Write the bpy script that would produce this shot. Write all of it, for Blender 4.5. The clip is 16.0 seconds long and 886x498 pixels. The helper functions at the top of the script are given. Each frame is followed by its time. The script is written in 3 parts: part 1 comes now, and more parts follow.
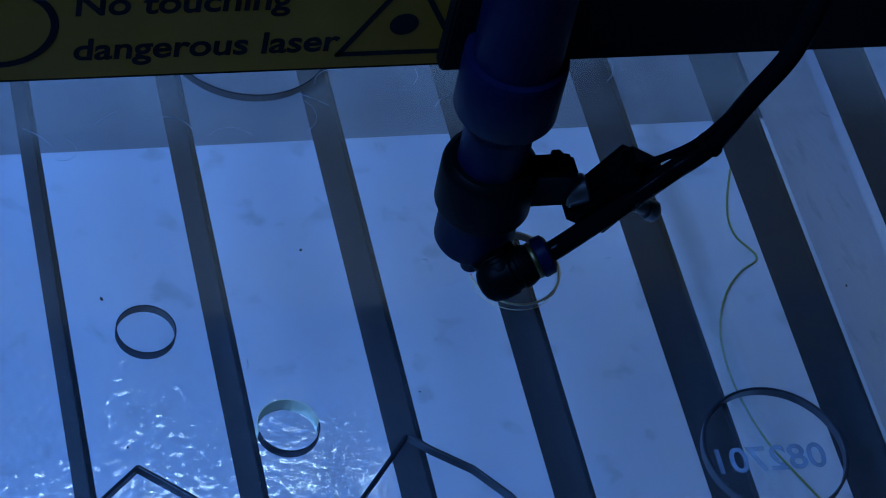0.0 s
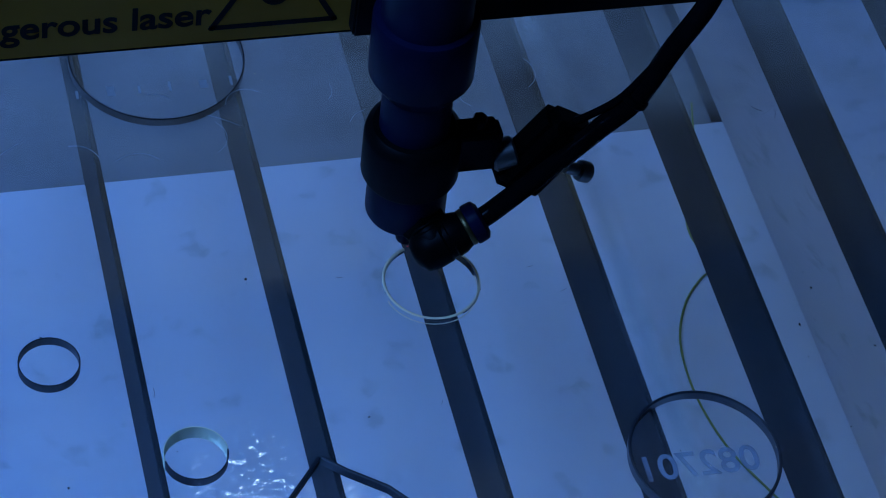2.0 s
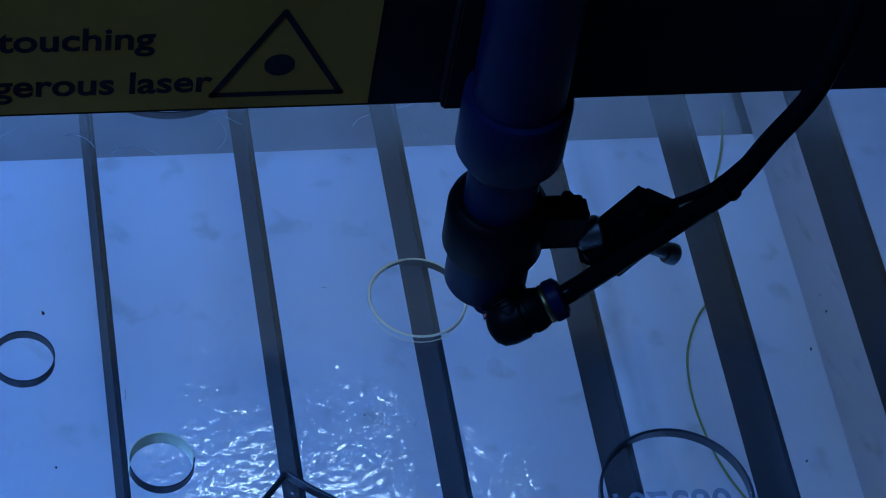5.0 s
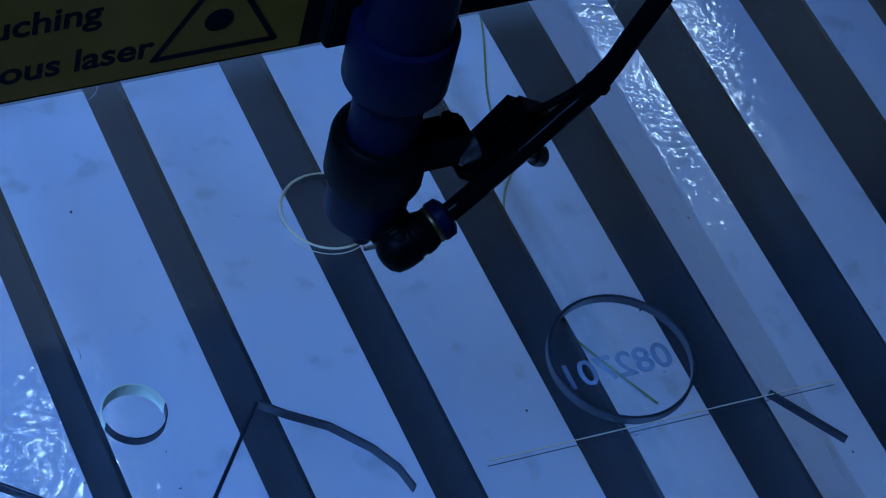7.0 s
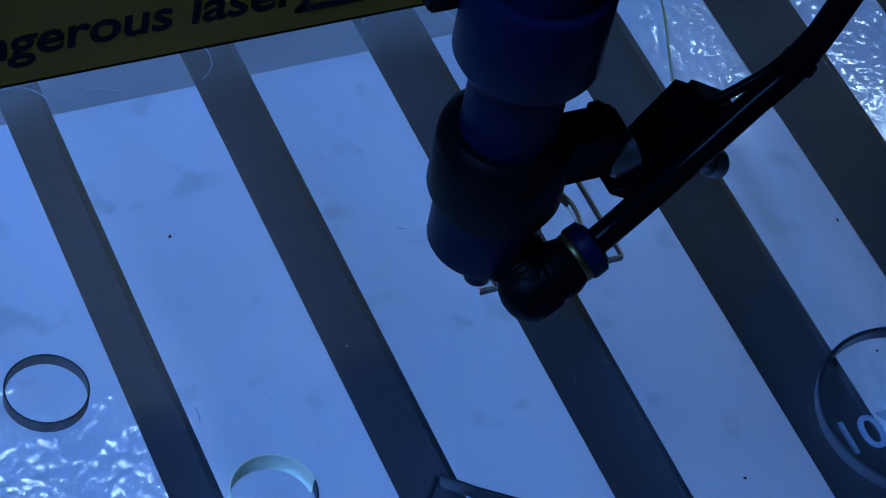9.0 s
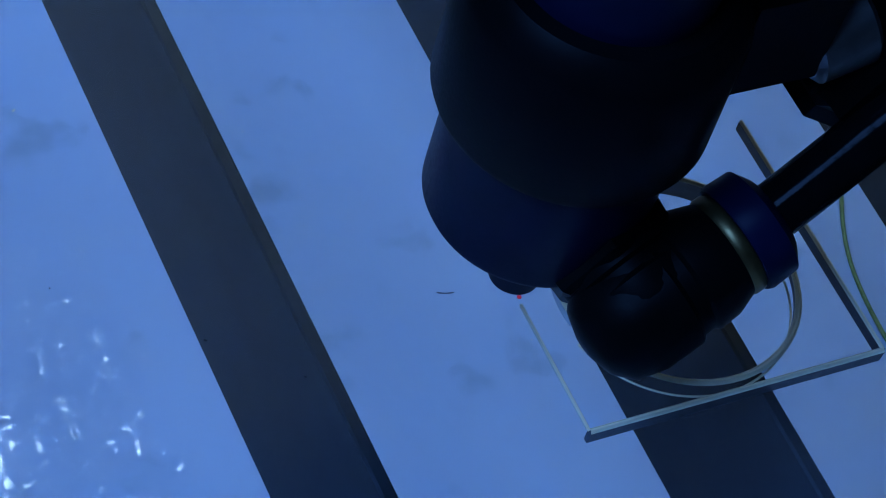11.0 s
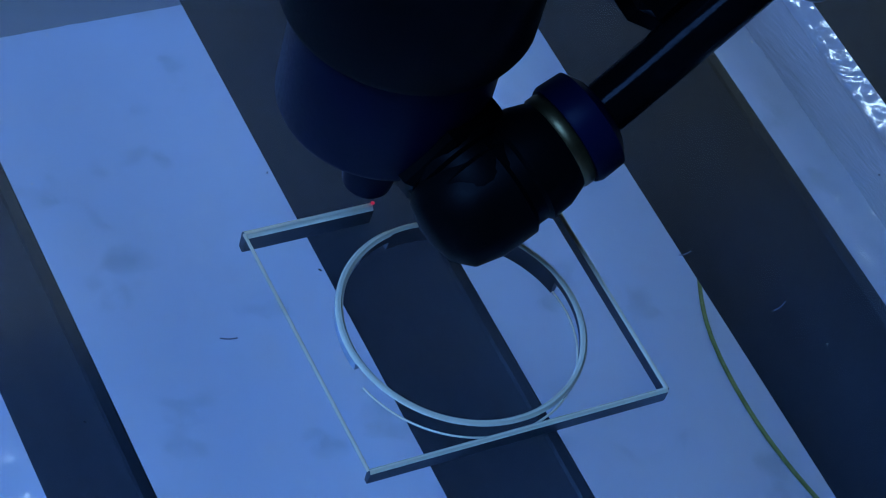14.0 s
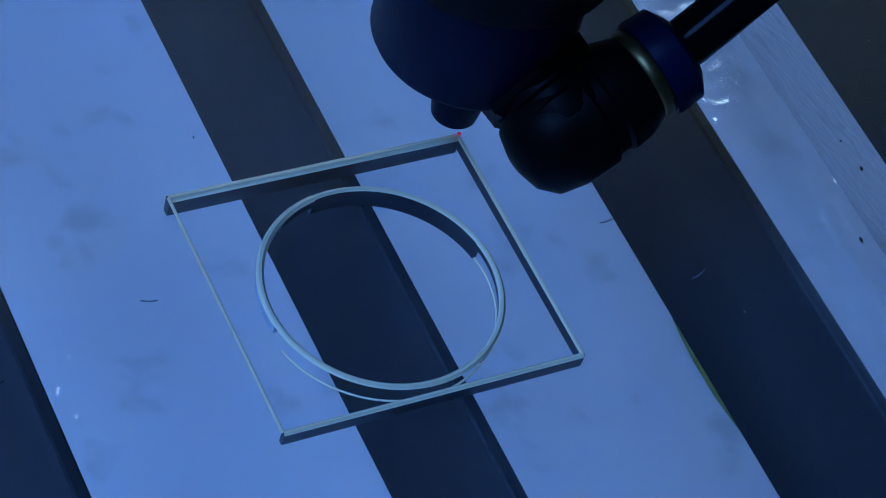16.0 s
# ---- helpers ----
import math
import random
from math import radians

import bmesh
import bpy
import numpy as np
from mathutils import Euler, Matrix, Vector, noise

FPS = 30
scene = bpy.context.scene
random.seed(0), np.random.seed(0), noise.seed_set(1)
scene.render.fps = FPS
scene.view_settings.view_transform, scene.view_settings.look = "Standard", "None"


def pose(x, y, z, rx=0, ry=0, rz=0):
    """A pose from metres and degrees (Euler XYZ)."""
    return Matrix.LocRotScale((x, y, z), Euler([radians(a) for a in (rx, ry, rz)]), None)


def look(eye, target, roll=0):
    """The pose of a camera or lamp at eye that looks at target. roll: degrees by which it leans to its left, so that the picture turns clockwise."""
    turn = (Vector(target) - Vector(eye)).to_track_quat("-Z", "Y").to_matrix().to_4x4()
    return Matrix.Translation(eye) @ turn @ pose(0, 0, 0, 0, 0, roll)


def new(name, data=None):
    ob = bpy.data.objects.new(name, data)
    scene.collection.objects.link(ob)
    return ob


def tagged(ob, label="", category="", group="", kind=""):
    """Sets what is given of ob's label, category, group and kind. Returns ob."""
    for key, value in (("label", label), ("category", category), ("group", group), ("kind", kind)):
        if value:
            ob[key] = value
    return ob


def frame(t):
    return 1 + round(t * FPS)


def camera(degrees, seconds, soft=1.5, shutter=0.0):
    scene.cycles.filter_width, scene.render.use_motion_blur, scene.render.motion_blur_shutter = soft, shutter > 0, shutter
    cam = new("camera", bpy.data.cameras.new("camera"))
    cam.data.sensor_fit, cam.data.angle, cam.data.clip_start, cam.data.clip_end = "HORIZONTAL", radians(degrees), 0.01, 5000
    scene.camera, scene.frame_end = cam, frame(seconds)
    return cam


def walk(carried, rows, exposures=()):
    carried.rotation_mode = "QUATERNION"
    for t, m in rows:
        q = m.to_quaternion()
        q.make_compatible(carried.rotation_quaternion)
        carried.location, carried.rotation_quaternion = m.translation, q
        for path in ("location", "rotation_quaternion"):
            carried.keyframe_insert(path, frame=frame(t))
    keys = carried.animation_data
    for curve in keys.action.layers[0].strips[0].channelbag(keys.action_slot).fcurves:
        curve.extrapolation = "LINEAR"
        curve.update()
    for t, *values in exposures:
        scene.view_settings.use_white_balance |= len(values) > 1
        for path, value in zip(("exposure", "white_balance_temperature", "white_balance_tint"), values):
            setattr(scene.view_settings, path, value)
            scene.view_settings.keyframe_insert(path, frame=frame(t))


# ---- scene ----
import numpy as np
cam = camera(19.64, 16.0, soft=1.0)
# seconds, eye, target on the sheet, roll
PATH = [
    (0.0, (-0.3139, -0.6143, 0.7937), (-0.0272, 0.0101, 0.0), 15.67),
    (0.5, (-0.3072, -0.6002, 0.8126), (-0.0330, 0.0113, 0.0), 15.74),
    (1.0, (-0.3044, -0.5935, 0.8003), (-0.0364, 0.0089, 0.0), 14.53),
    (1.5, (-0.2827, -0.5951, 0.8005), (-0.0257, 0.0102, 0.0), 13.14),
    (2.0, (-0.2418, -0.6220, 0.7741), (0.0090, 0.0139, 0.0), 10.33),
    (2.5, (-0.1770, -0.6187, 0.7919), (0.0198, -0.0214, 0.0), 9.70),
    (3.0, (-0.1380, -0.6308, 0.8022), (0.0568, -0.0247, 0.0), 6.56),
    (3.5, (-0.1531, -0.6467, 0.7732), (0.0752, -0.0155, 0.0), 7.37),
    (4.0, (-0.1663, -0.6364, 0.7794), (0.0761, -0.0017, 0.0), 10.13),
    (4.5, (-0.1598, -0.6064, 0.8056), (0.0640, 0.0174, 0.0), 12.06),
    (5.0, (-0.1937, -0.5953, 0.7936), (0.0144, 0.0217, 0.0), 12.07),
    (5.2, (-0.2013, -0.5955, 0.7947), (-0.0034, 0.0143, 0.0), 13.06),
    (7.3, (-0.4066, -0.5396, 0.7670), (0.0191, -0.0312, 0.0), 18.53),
    (7.5, (-0.4254, -0.5344, 0.7586), (0.0031, -0.0135, 0.0), 18.81),
    (8.0, (-0.4309, -0.5525, 0.7623), (-0.0161, -0.0038, 0.0), 16.39),
    (8.5, (-0.3728, -0.4945, 0.6604), (-0.0273, -0.0004, 0.0), 15.03),
    (8.7, (-0.3493, -0.4630, 0.6261), (-0.0306, -0.0027, 0.0), 14.40),
    (10.8, (-0.1907, -0.1691, 0.2910), (-0.0328, 0.0095, 0.0), 20.44),
    (11.0, (-0.1907, -0.1691, 0.2910), (-0.0328, 0.0125, 0.0), 20.44),
    (11.5, (-0.1877, -0.1676, 0.2893), (-0.0347, 0.0163, 0.0), 20.83),
    (12.0, (-0.1859, -0.1676, 0.2865), (-0.0254, 0.0173, 0.0), 21.50),
    (12.5, (-0.1852, -0.1699, 0.2847), (-0.0224, 0.0218, 0.0), 21.58),
    (13.0, (-0.1805, -0.1738, 0.2875), (-0.0209, 0.0209, 0.0), 20.40),
    (13.5, (-0.1744, -0.1800, 0.2925), (-0.0068, 0.0175, 0.0), 20.08),
    (14.0, (-0.1716, -0.1887, 0.2970), (0.0036, 0.0118, 0.0), 19.66),
    (14.5, (-0.1702, -0.1942, 0.3007), (0.0174, 0.0011, 0.0), 20.60),
    (15.0, (-0.1684, -0.1954, 0.3034), (0.0109, 0.0011, 0.0), 20.03),
    (15.5, (-0.1657, -0.1959, 0.3052), (0.0085, 0.0038, 0.0), 19.43),
    (16.0, (-0.1609, -0.1968, 0.3057), (0.0129, 0.0021, 0.0), 20.23),
]
walk(cam, [(t, look(e, g, r)) for t, e, g, r in PATH], [(0.0, -0.15), (3.0, -0.20), (5.2, -0.08), (7.3, 0.05), (8.7, 0.12), (10.8, 0.17), (16.0, 0.20)])

MM = 0.001

# ---- world and lights ----
world = bpy.data.worlds.new("world")
scene.world = world
world.use_nodes = True
world.node_tree.nodes["Background"].inputs[0].default_value = (0.06, 0.16, 0.55, 1)
world.node_tree.nodes["Background"].inputs[1].default_value = 0.02
scene.view_settings.exposure = 0.0


def area_lamp(name, eye, target, size, size_y, power, colour):
    data = bpy.data.lights.new(name, "AREA")
    data.shape, data.size, data.size_y, data.energy, data.color = "RECTANGLE", size, size_y, power, colour
    ob = new(name, data)
    ob.matrix_world = look(eye, target)
    return ob


# the workshop's ceiling: a wide cool panel to the left of the machine, and white ones beyond it
area_lamp("ceiling_panel", (-0.95, -0.05, 1.28), (-0.25, 0.12, -0.2), 1.0, 0.6, 22.5, (0.110, 0.322, 1.0))
area_lamp("far_ceiling_tube", (0.25, 1.03, 1.45), (0.25, 0.02, -0.2), 0.34, 0.06, 1.9, (0.52, 0.76, 1.0))
area_lamp("corner_ceiling_tube", (1.75, 1.40, 1.45), (0.90, 0.30, -0.28), 0.75, 0.05, 3.0, (0.52, 0.76, 1.0))


# ---- materials ----
def nodes_of(name):
    m = bpy.data.materials.new(name)
    m.use_nodes = True
    return m, m.node_tree.nodes, m.node_tree.links, m.node_tree.nodes["Principled BSDF"]


def noise_node(nt, links, scale, detail=4.0, rough=0.55, stretch=(1, 1, 1)):
    co = nt.new("ShaderNodeTexCoord")
    mp = nt.new("ShaderNodeMapping")
    mp.inputs["Scale"].default_value = stretch
    tx = nt.new("ShaderNodeTexNoise")
    tx.inputs["Scale"].default_value, tx.inputs["Detail"].default_value = scale, detail
    tx.inputs["Roughness"].default_value = rough
    links.new(co.outputs["Object"], mp.inputs["Vector"])
    links.new(mp.outputs["Vector"], tx.inputs["Vector"])
    return tx


def ramp(nt, links, src, stops):
    r = nt.new("ShaderNodeValToRGB")
    el = r.color_ramp.elements
    while len(el) < len(stops):
        el.new(0.5)
    for e, (p, c) in zip(el, stops):
        e.position, e.color = p, (*c, 1)
    links.new(src, r.inputs[0])
    return r


def surface(name, dark, light, rough=(0.4, 0.6), metal=0.0, scale=60, fine=900, bump=0.1, dist=0.0002, stretch=(1, 1, 1), spec=0.5, coat=0.0):
    m, nt, links, b = nodes_of(name)
    n1 = noise_node(nt, links, scale, stretch=stretch)
    n2 = noise_node(nt, links, fine, stretch=stretch)
    c = ramp(nt, links, n1.outputs["Fac"], [(0.3, dark), (0.7, light)])
    links.new(c.outputs[0], b.inputs["Base Color"])
    rr = nt.new("ShaderNodeMapRange")
    rr.inputs["To Min"].default_value, rr.inputs["To Max"].default_value = rough
    links.new(n2.outputs["Fac"], rr.inputs["Value"])
    links.new(rr.outputs[0], b.inputs["Roughness"])
    b.inputs["Metallic"].default_value = metal
    b.inputs["Specular IOR Level"].default_value = spec
    b.inputs["Coat Weight"].default_value = coat
    bp = nt.new("ShaderNodeBump")
    bp.inputs["Strength"].default_value, bp.inputs["Distance"].default_value = bump, dist
    links.new(n2.outputs["Fac"], bp.inputs["Height"])
    links.new(bp.outputs[0], b.inputs["Normal"])
    return m


def tray_material():
    m, nt, links, b = nodes_of("blue_tray_paint")
    n1 = noise_node(nt, links, 7.0, 3.0)
    n3 = noise_node(nt, links, 45.0, 5.0)
    c = ramp(nt, links, n1.outputs["Fac"], [(0.3, (0.66, 0.71, 0.78)), (0.7, (0.74, 0.79, 0.85))])
    grime = ramp(nt, links, n3.outputs["Fac"], [(0.30, (0.80, 0.82, 0.80)), (0.42, (1, 1, 1))])
    mx = nt.new("ShaderNodeMix")
    mx.data_type, mx.blend_type = "RGBA", "MULTIPLY"
    mx.inputs[0].default_value = 1.0
    links.new(c.outputs[0], mx.inputs[6])
    links.new(grime.outputs[0], mx.inputs[7])
    links.new(mx.outputs[2], b.inputs["Base Color"])
    b.inputs["Roughness"].default_value = 0.06
    b.inputs["Specular IOR Level"].default_value = 0.8
    return m


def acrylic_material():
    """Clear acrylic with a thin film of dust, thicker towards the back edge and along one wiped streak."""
    m, nt, links, b = nodes_of("clear_acrylic")
    nt.remove(b)
    clear = nt.new("ShaderNodeBsdfRefraction")
    clear.inputs["Color"].default_value = (0.97, 0.985, 1.0, 1)
    clear.inputs["IOR"].default_value, clear.inputs["Roughness"].default_value = 1.49, 0.0
    gloss = nt.new("ShaderNodeBsdfGlossy")
    gloss.inputs["Roughness"].default_value = 0.34
    fr = nt.new("ShaderNodeFresnel")
    fr.inputs["IOR"].default_value = 1.30
    skin = nt.new("ShaderNodeMixShader")
    links.new(fr.outputs[0], skin.inputs[0])
    links.new(clear.outputs[0], skin.inputs[1])
    links.new(gloss.outputs[0], skin.inputs[2])
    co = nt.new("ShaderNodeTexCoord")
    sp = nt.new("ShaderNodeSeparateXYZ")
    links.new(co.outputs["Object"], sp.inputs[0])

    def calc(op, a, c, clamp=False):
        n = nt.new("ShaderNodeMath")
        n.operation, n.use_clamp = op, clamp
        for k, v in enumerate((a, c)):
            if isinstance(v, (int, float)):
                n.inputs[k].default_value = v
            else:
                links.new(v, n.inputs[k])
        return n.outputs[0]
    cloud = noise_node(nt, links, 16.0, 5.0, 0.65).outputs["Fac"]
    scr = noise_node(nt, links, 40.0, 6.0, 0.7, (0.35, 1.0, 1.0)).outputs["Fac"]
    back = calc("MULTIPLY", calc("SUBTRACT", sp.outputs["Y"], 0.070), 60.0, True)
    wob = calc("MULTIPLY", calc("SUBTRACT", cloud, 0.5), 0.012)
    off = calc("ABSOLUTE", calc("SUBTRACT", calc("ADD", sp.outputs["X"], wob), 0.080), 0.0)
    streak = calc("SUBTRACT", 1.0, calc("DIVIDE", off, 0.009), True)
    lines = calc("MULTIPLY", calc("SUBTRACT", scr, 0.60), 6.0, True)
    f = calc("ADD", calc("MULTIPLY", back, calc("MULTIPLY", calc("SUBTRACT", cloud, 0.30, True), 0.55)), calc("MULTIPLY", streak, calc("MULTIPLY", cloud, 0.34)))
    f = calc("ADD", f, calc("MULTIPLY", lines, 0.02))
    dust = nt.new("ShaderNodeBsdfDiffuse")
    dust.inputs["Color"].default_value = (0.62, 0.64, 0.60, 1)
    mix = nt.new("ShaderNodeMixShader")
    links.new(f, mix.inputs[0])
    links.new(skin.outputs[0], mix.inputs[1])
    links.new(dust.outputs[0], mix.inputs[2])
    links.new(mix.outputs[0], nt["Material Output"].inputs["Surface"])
    return m


M_TRAY = tray_material()
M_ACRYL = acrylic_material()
M_TROUGH = surface("dark_steel", (0.20, 0.215, 0.23), (0.28, 0.295, 0.31), (0.5, 0.7), 0.0, 14, 400, 0.1)
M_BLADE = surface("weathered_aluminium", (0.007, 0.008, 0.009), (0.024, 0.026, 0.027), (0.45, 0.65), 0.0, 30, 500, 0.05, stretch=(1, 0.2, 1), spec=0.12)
M_BLACK = surface("black_plastic", (0.002, 0.002, 0.002), (0.004, 0.004, 0.004), (0.35, 0.5), 0.0, 80, 1500, 0.1, spec=0.05)
M_KNURL = surface("black_anodised", (0.002, 0.002, 0.002), (0.004, 0.004, 0.005), (0.35, 0.5), 0.0, 80, 1500, 0.1, spec=0.05)
M_BLUE = surface("blue_anodised", (0.004, 0.005, 0.022), (0.006, 0.008, 0.034), (0.3, 0.45), 0.0, 60, 1200, 0.06, spec=0.06)
M_HOSE = surface("black_hose", (0.003, 0.003, 0.003), (0.005, 0.005, 0.006), (0.08, 0.16), 0.0, 100, 260, 0.3, spec=0.05)
M_BRASS = surface("dull_brass", (0.16, 0.11, 0.04), (0.26, 0.19, 0.08), (0.3, 0.5), 0.9, 150, 1500, 0.1)
M_STEEL = surface("worn_steel", (0.20, 0.20, 0.19), (0.34, 0.33, 0.31), (0.3, 0.45), 0.9, 150, 1500, 0.1)
M_BEAM = surface("black_beam_paint", (0.004, 0.004, 0.004), (0.007, 0.007, 0.007), (0.6, 0.75), 0.0, 40, 900, 0.1, spec=0.1)
M_YELLOW = surface("yellow_sticker", (0.36, 0.165, 0.008), (0.44, 0.205, 0.012), (0.5, 0.65), 0.0, 30, 600, 0.05, spec=0.2)
M_INK = surface("black_ink", (0.010, 0.010, 0.010), (0.016, 0.016, 0.016), (0.6, 0.7), 0.0, 80, 900, 0.02, spec=0.1)
# reflections and shade inside the clear cuts are put into these three colours
M_KERF = surface("glinting_cut_edge", (0.97, 0.79, 0.48), (0.98, 0.84, 0.56), (0.08, 0.20), 0.0, 260, 2500, 0.3)
M_KERFSIDE = surface("shaded_cut_wall", (0.012, 0.015, 0.020), (0.032, 0.038, 0.046), (0.3, 0.5), 0.0, 200, 2500, 0.2)
M_KERFMID = surface("pale_cut_wall", (0.30, 0.33, 0.35), (0.62, 0.65, 0.66), (0.3, 0.5), 0.0, 160, 1800, 0.2)
M_FROST = surface("frosted_paper_edge", (0.90, 0.88, 0.58), (0.95, 0.93, 0.68), (0.6, 0.8), 0.0, 200, 2500, 0.2)
M_ENGRAVE = surface("engraved_grey", (0.12, 0.14, 0.17), (0.18, 0.20, 0.23), (0.6, 0.8), 0.0, 200, 2500, 0.3)
M_ETCH = surface("etched_white", (0.30, 0.36, 0.42), (0.45, 0.52, 0.58), (0.6, 0.8), 0.0, 200, 2500, 0.3)
M_STRING = surface("yellow_green_thread", (0.22, 0.27, 0.06), (0.32, 0.36, 0.10), (0.6, 0.8), 0.0, 300, 2500, 0.2)
M_RED = nodes_of("red_pointer_light")[0]
M_RED.node_tree.nodes["Principled BSDF"].inputs["Base Color"].default_value = (0.4, 0.02, 0.05, 1)
M_RED.node_tree.nodes["Principled BSDF"].inputs["Emission Color"].default_value = (1.0, 0.05, 0.15, 1)
M_RED.node_tree.nodes["Principled BSDF"].inputs["Emission Strength"].default_value = 0.25
M_WALL = surface("grey_wall_paint", (0.16, 0.17, 0.18), (0.20, 0.21, 0.22), (0.7, 0.9), 0.0, 2, 60, 0.1)
M_CABINET = surface("blue_grey_enamel", (0.10, 0.14, 0.24), (0.14, 0.18, 0.30), (0.35, 0.5), 0.0, 8, 300, 0.1)


# ---- mesh helpers ----
def mesh_of(name, bm, mats):
    me = bpy.data.meshes.new(name)
    bmesh.ops.recalc_face_normals(bm, faces=bm.faces)
    bm.to_mesh(me)
    bm.free()
    for m in (mats if isinstance(mats, (list, tuple)) else [mats]):
        me.materials.append(m)
    return me


def part(name, bm, mats, parent=None, label="", smooth=False):
    ob = new(name, mesh_of(name, bm, mats))
    if smooth:
        for p in ob.data.polygons:
            p.use_smooth = True
        ob.data.set_sharp_from_angle(angle=radians(38))
    if parent is not None:
        ob.parent = parent
    if label:
        ob["label"] = label
    return ob


def box(x0, y0, z0, x1, y1, z1, bevel=0.0, seg=2):
    bm = bmesh.new()
    bmesh.ops.create_cube(bm, size=1.0)
    bmesh.ops.scale(bm, vec=(x1 - x0, y1 - y0, z1 - z0), verts=bm.verts)
    bmesh.ops.translate(bm, vec=((x0 + x1) / 2, (y0 + y1) / 2, (z0 + z1) / 2), verts=bm.verts)
    if bevel:
        bmesh.ops.bevel(bm, geom=list(bm.edges), offset=bevel, segments=seg, affect="EDGES")
    return bm


def lathe(profile, seg=48, m=None):
    """A turned body from (radius, height) pairs."""
    bm = bmesh.new()
    rings = []
    for r, z in profile:
        ring = []
        for i in range(seg):
            a = 2 * math.pi * i / seg
            ring.append(bm.verts.new((r * math.cos(a), r * math.sin(a), z)))
        rings.append(ring)
    for a, b in zip(rings, rings[1:]):
        for i in range(seg):
            bm.faces.new((a[i], a[(i + 1) % seg], b[(i + 1) % seg], b[i]))
    bm.faces.new(rings[0][::-1])
    bm.faces.new(rings[-1])
    if m is not None:
        bm.transform(m)
    return bm


def tube(points, radius, seg=20, steps=10):
    """A round bar along a smooth line through the points."""
    pts = [Vector(p) for p in points]
    line = []
    for i in range(len(pts) - 1):
        p0, p1, p2, p3 = pts[max(i - 1, 0)], pts[i], pts[i + 1], pts[min(i + 2, len(pts) - 1)]
        for k in range(steps):
            t = k / steps
            line.append(0.5 * ((2 * p1) + (p2 - p0) * t + (2 * p0 - 5 * p1 + 4 * p2 - p3) * t * t + (3 * p1 - p0 - 3 * p2 + p3) * t ** 3))
    line.append(pts[-1])
    bm = bmesh.new()
    rings, up = [], Vector((0, 0, 1))
    for i, p in enumerate(line):
        d = (line[min(i + 1, len(line) - 1)] - line[max(i - 1, 0)]).normalized()
        s = d.cross(up)
        if s.length < 0.05:
            s = d.cross(Vector((1, 0, 0)))
        s.normalize()
        u = s.cross(d)
        rings.append([bm.verts.new(p + radius * (math.cos(a) * s + math.sin(a) * u)) for a in (2 * math.pi * j / seg for j in range(seg))])
    for a, b in zip(rings, rings[1:]):
        for i in range(seg):
            bm.faces.new((a[i], a[(i + 1) % seg], b[(i + 1) % seg], b[i]))
    bm.faces.new(rings[0][::-1])
    bm.faces.new(rings[-1])
    return bm


def along(a, b):
    """A pose at a whose z axis points to b."""
    a, b = Vector(a), Vector(b)
    return Matrix.Translation(a) @ (b - a).to_track_quat("Z", "Y").to_matrix().to_4x4()


def letters(name, text, size, m, mat, parent, label="", depth=0.0001, mirror=False, bold=0.0):
    cu = bpy.data.curves.new(name, "FONT")
    cu.offset = size * bold
    cu.body, cu.size, cu.extrude, cu.align_x, cu.align_y = text, size, depth, "CENTER", "CENTER"
    tmp = new(name, cu)
    bpy.context.view_layer.update()
    me = bpy.data.meshes.new_from_object(tmp.evaluated_get(bpy.context.evaluated_depsgraph_get()))
    bpy.data.objects.remove(tmp)
    bm = bmesh.new()
    bm.from_mesh(me)
    bpy.data.meshes.remove(me)
    if mirror:
        bm.transform(Matrix.Diagonal((-1, 1, 1, 1)))
    bm.transform(m)
    return part(name, bm, mat, parent, label)


# ---- the room and the machine's bed ----
ZT = -200 * MM     # top of the tray under the slats
ZB = -45.7 * MM      # lower edge of the slats
TH = 7.5 * MM        # thickness of the sheet


def build_room():
    tagged(part("floor", box(-3, -3, -0.95, 3, 3, -0.90), M_WALL), "plain grey workshop floor", "floor", kind="structure")
    tagged(part("ceiling", box(-3, -3, 2.8, 3, 3, 2.9), M_WALL), "plain grey workshop ceiling", "ceiling", kind="structure")
    for n, b in (("wall_north", (-3, 3, -0.95, 3, 3.1, 2.8)), ("wall_south", (-3, -3.1, -0.95, 3, -3, 2.8)),
                 ("wall_east", (3, -3, -0.95, 3.1, 3, 2.8)), ("wall_west", (-3.1, -3, -0.95, -3, 3, 2.8))):
        tagged(part(n, box(*b), M_WALL), "plain grey workshop wall", "wall", kind="structure")


TRAY_END, LOW_START, ZL = 0.245, 0.333, -0.280


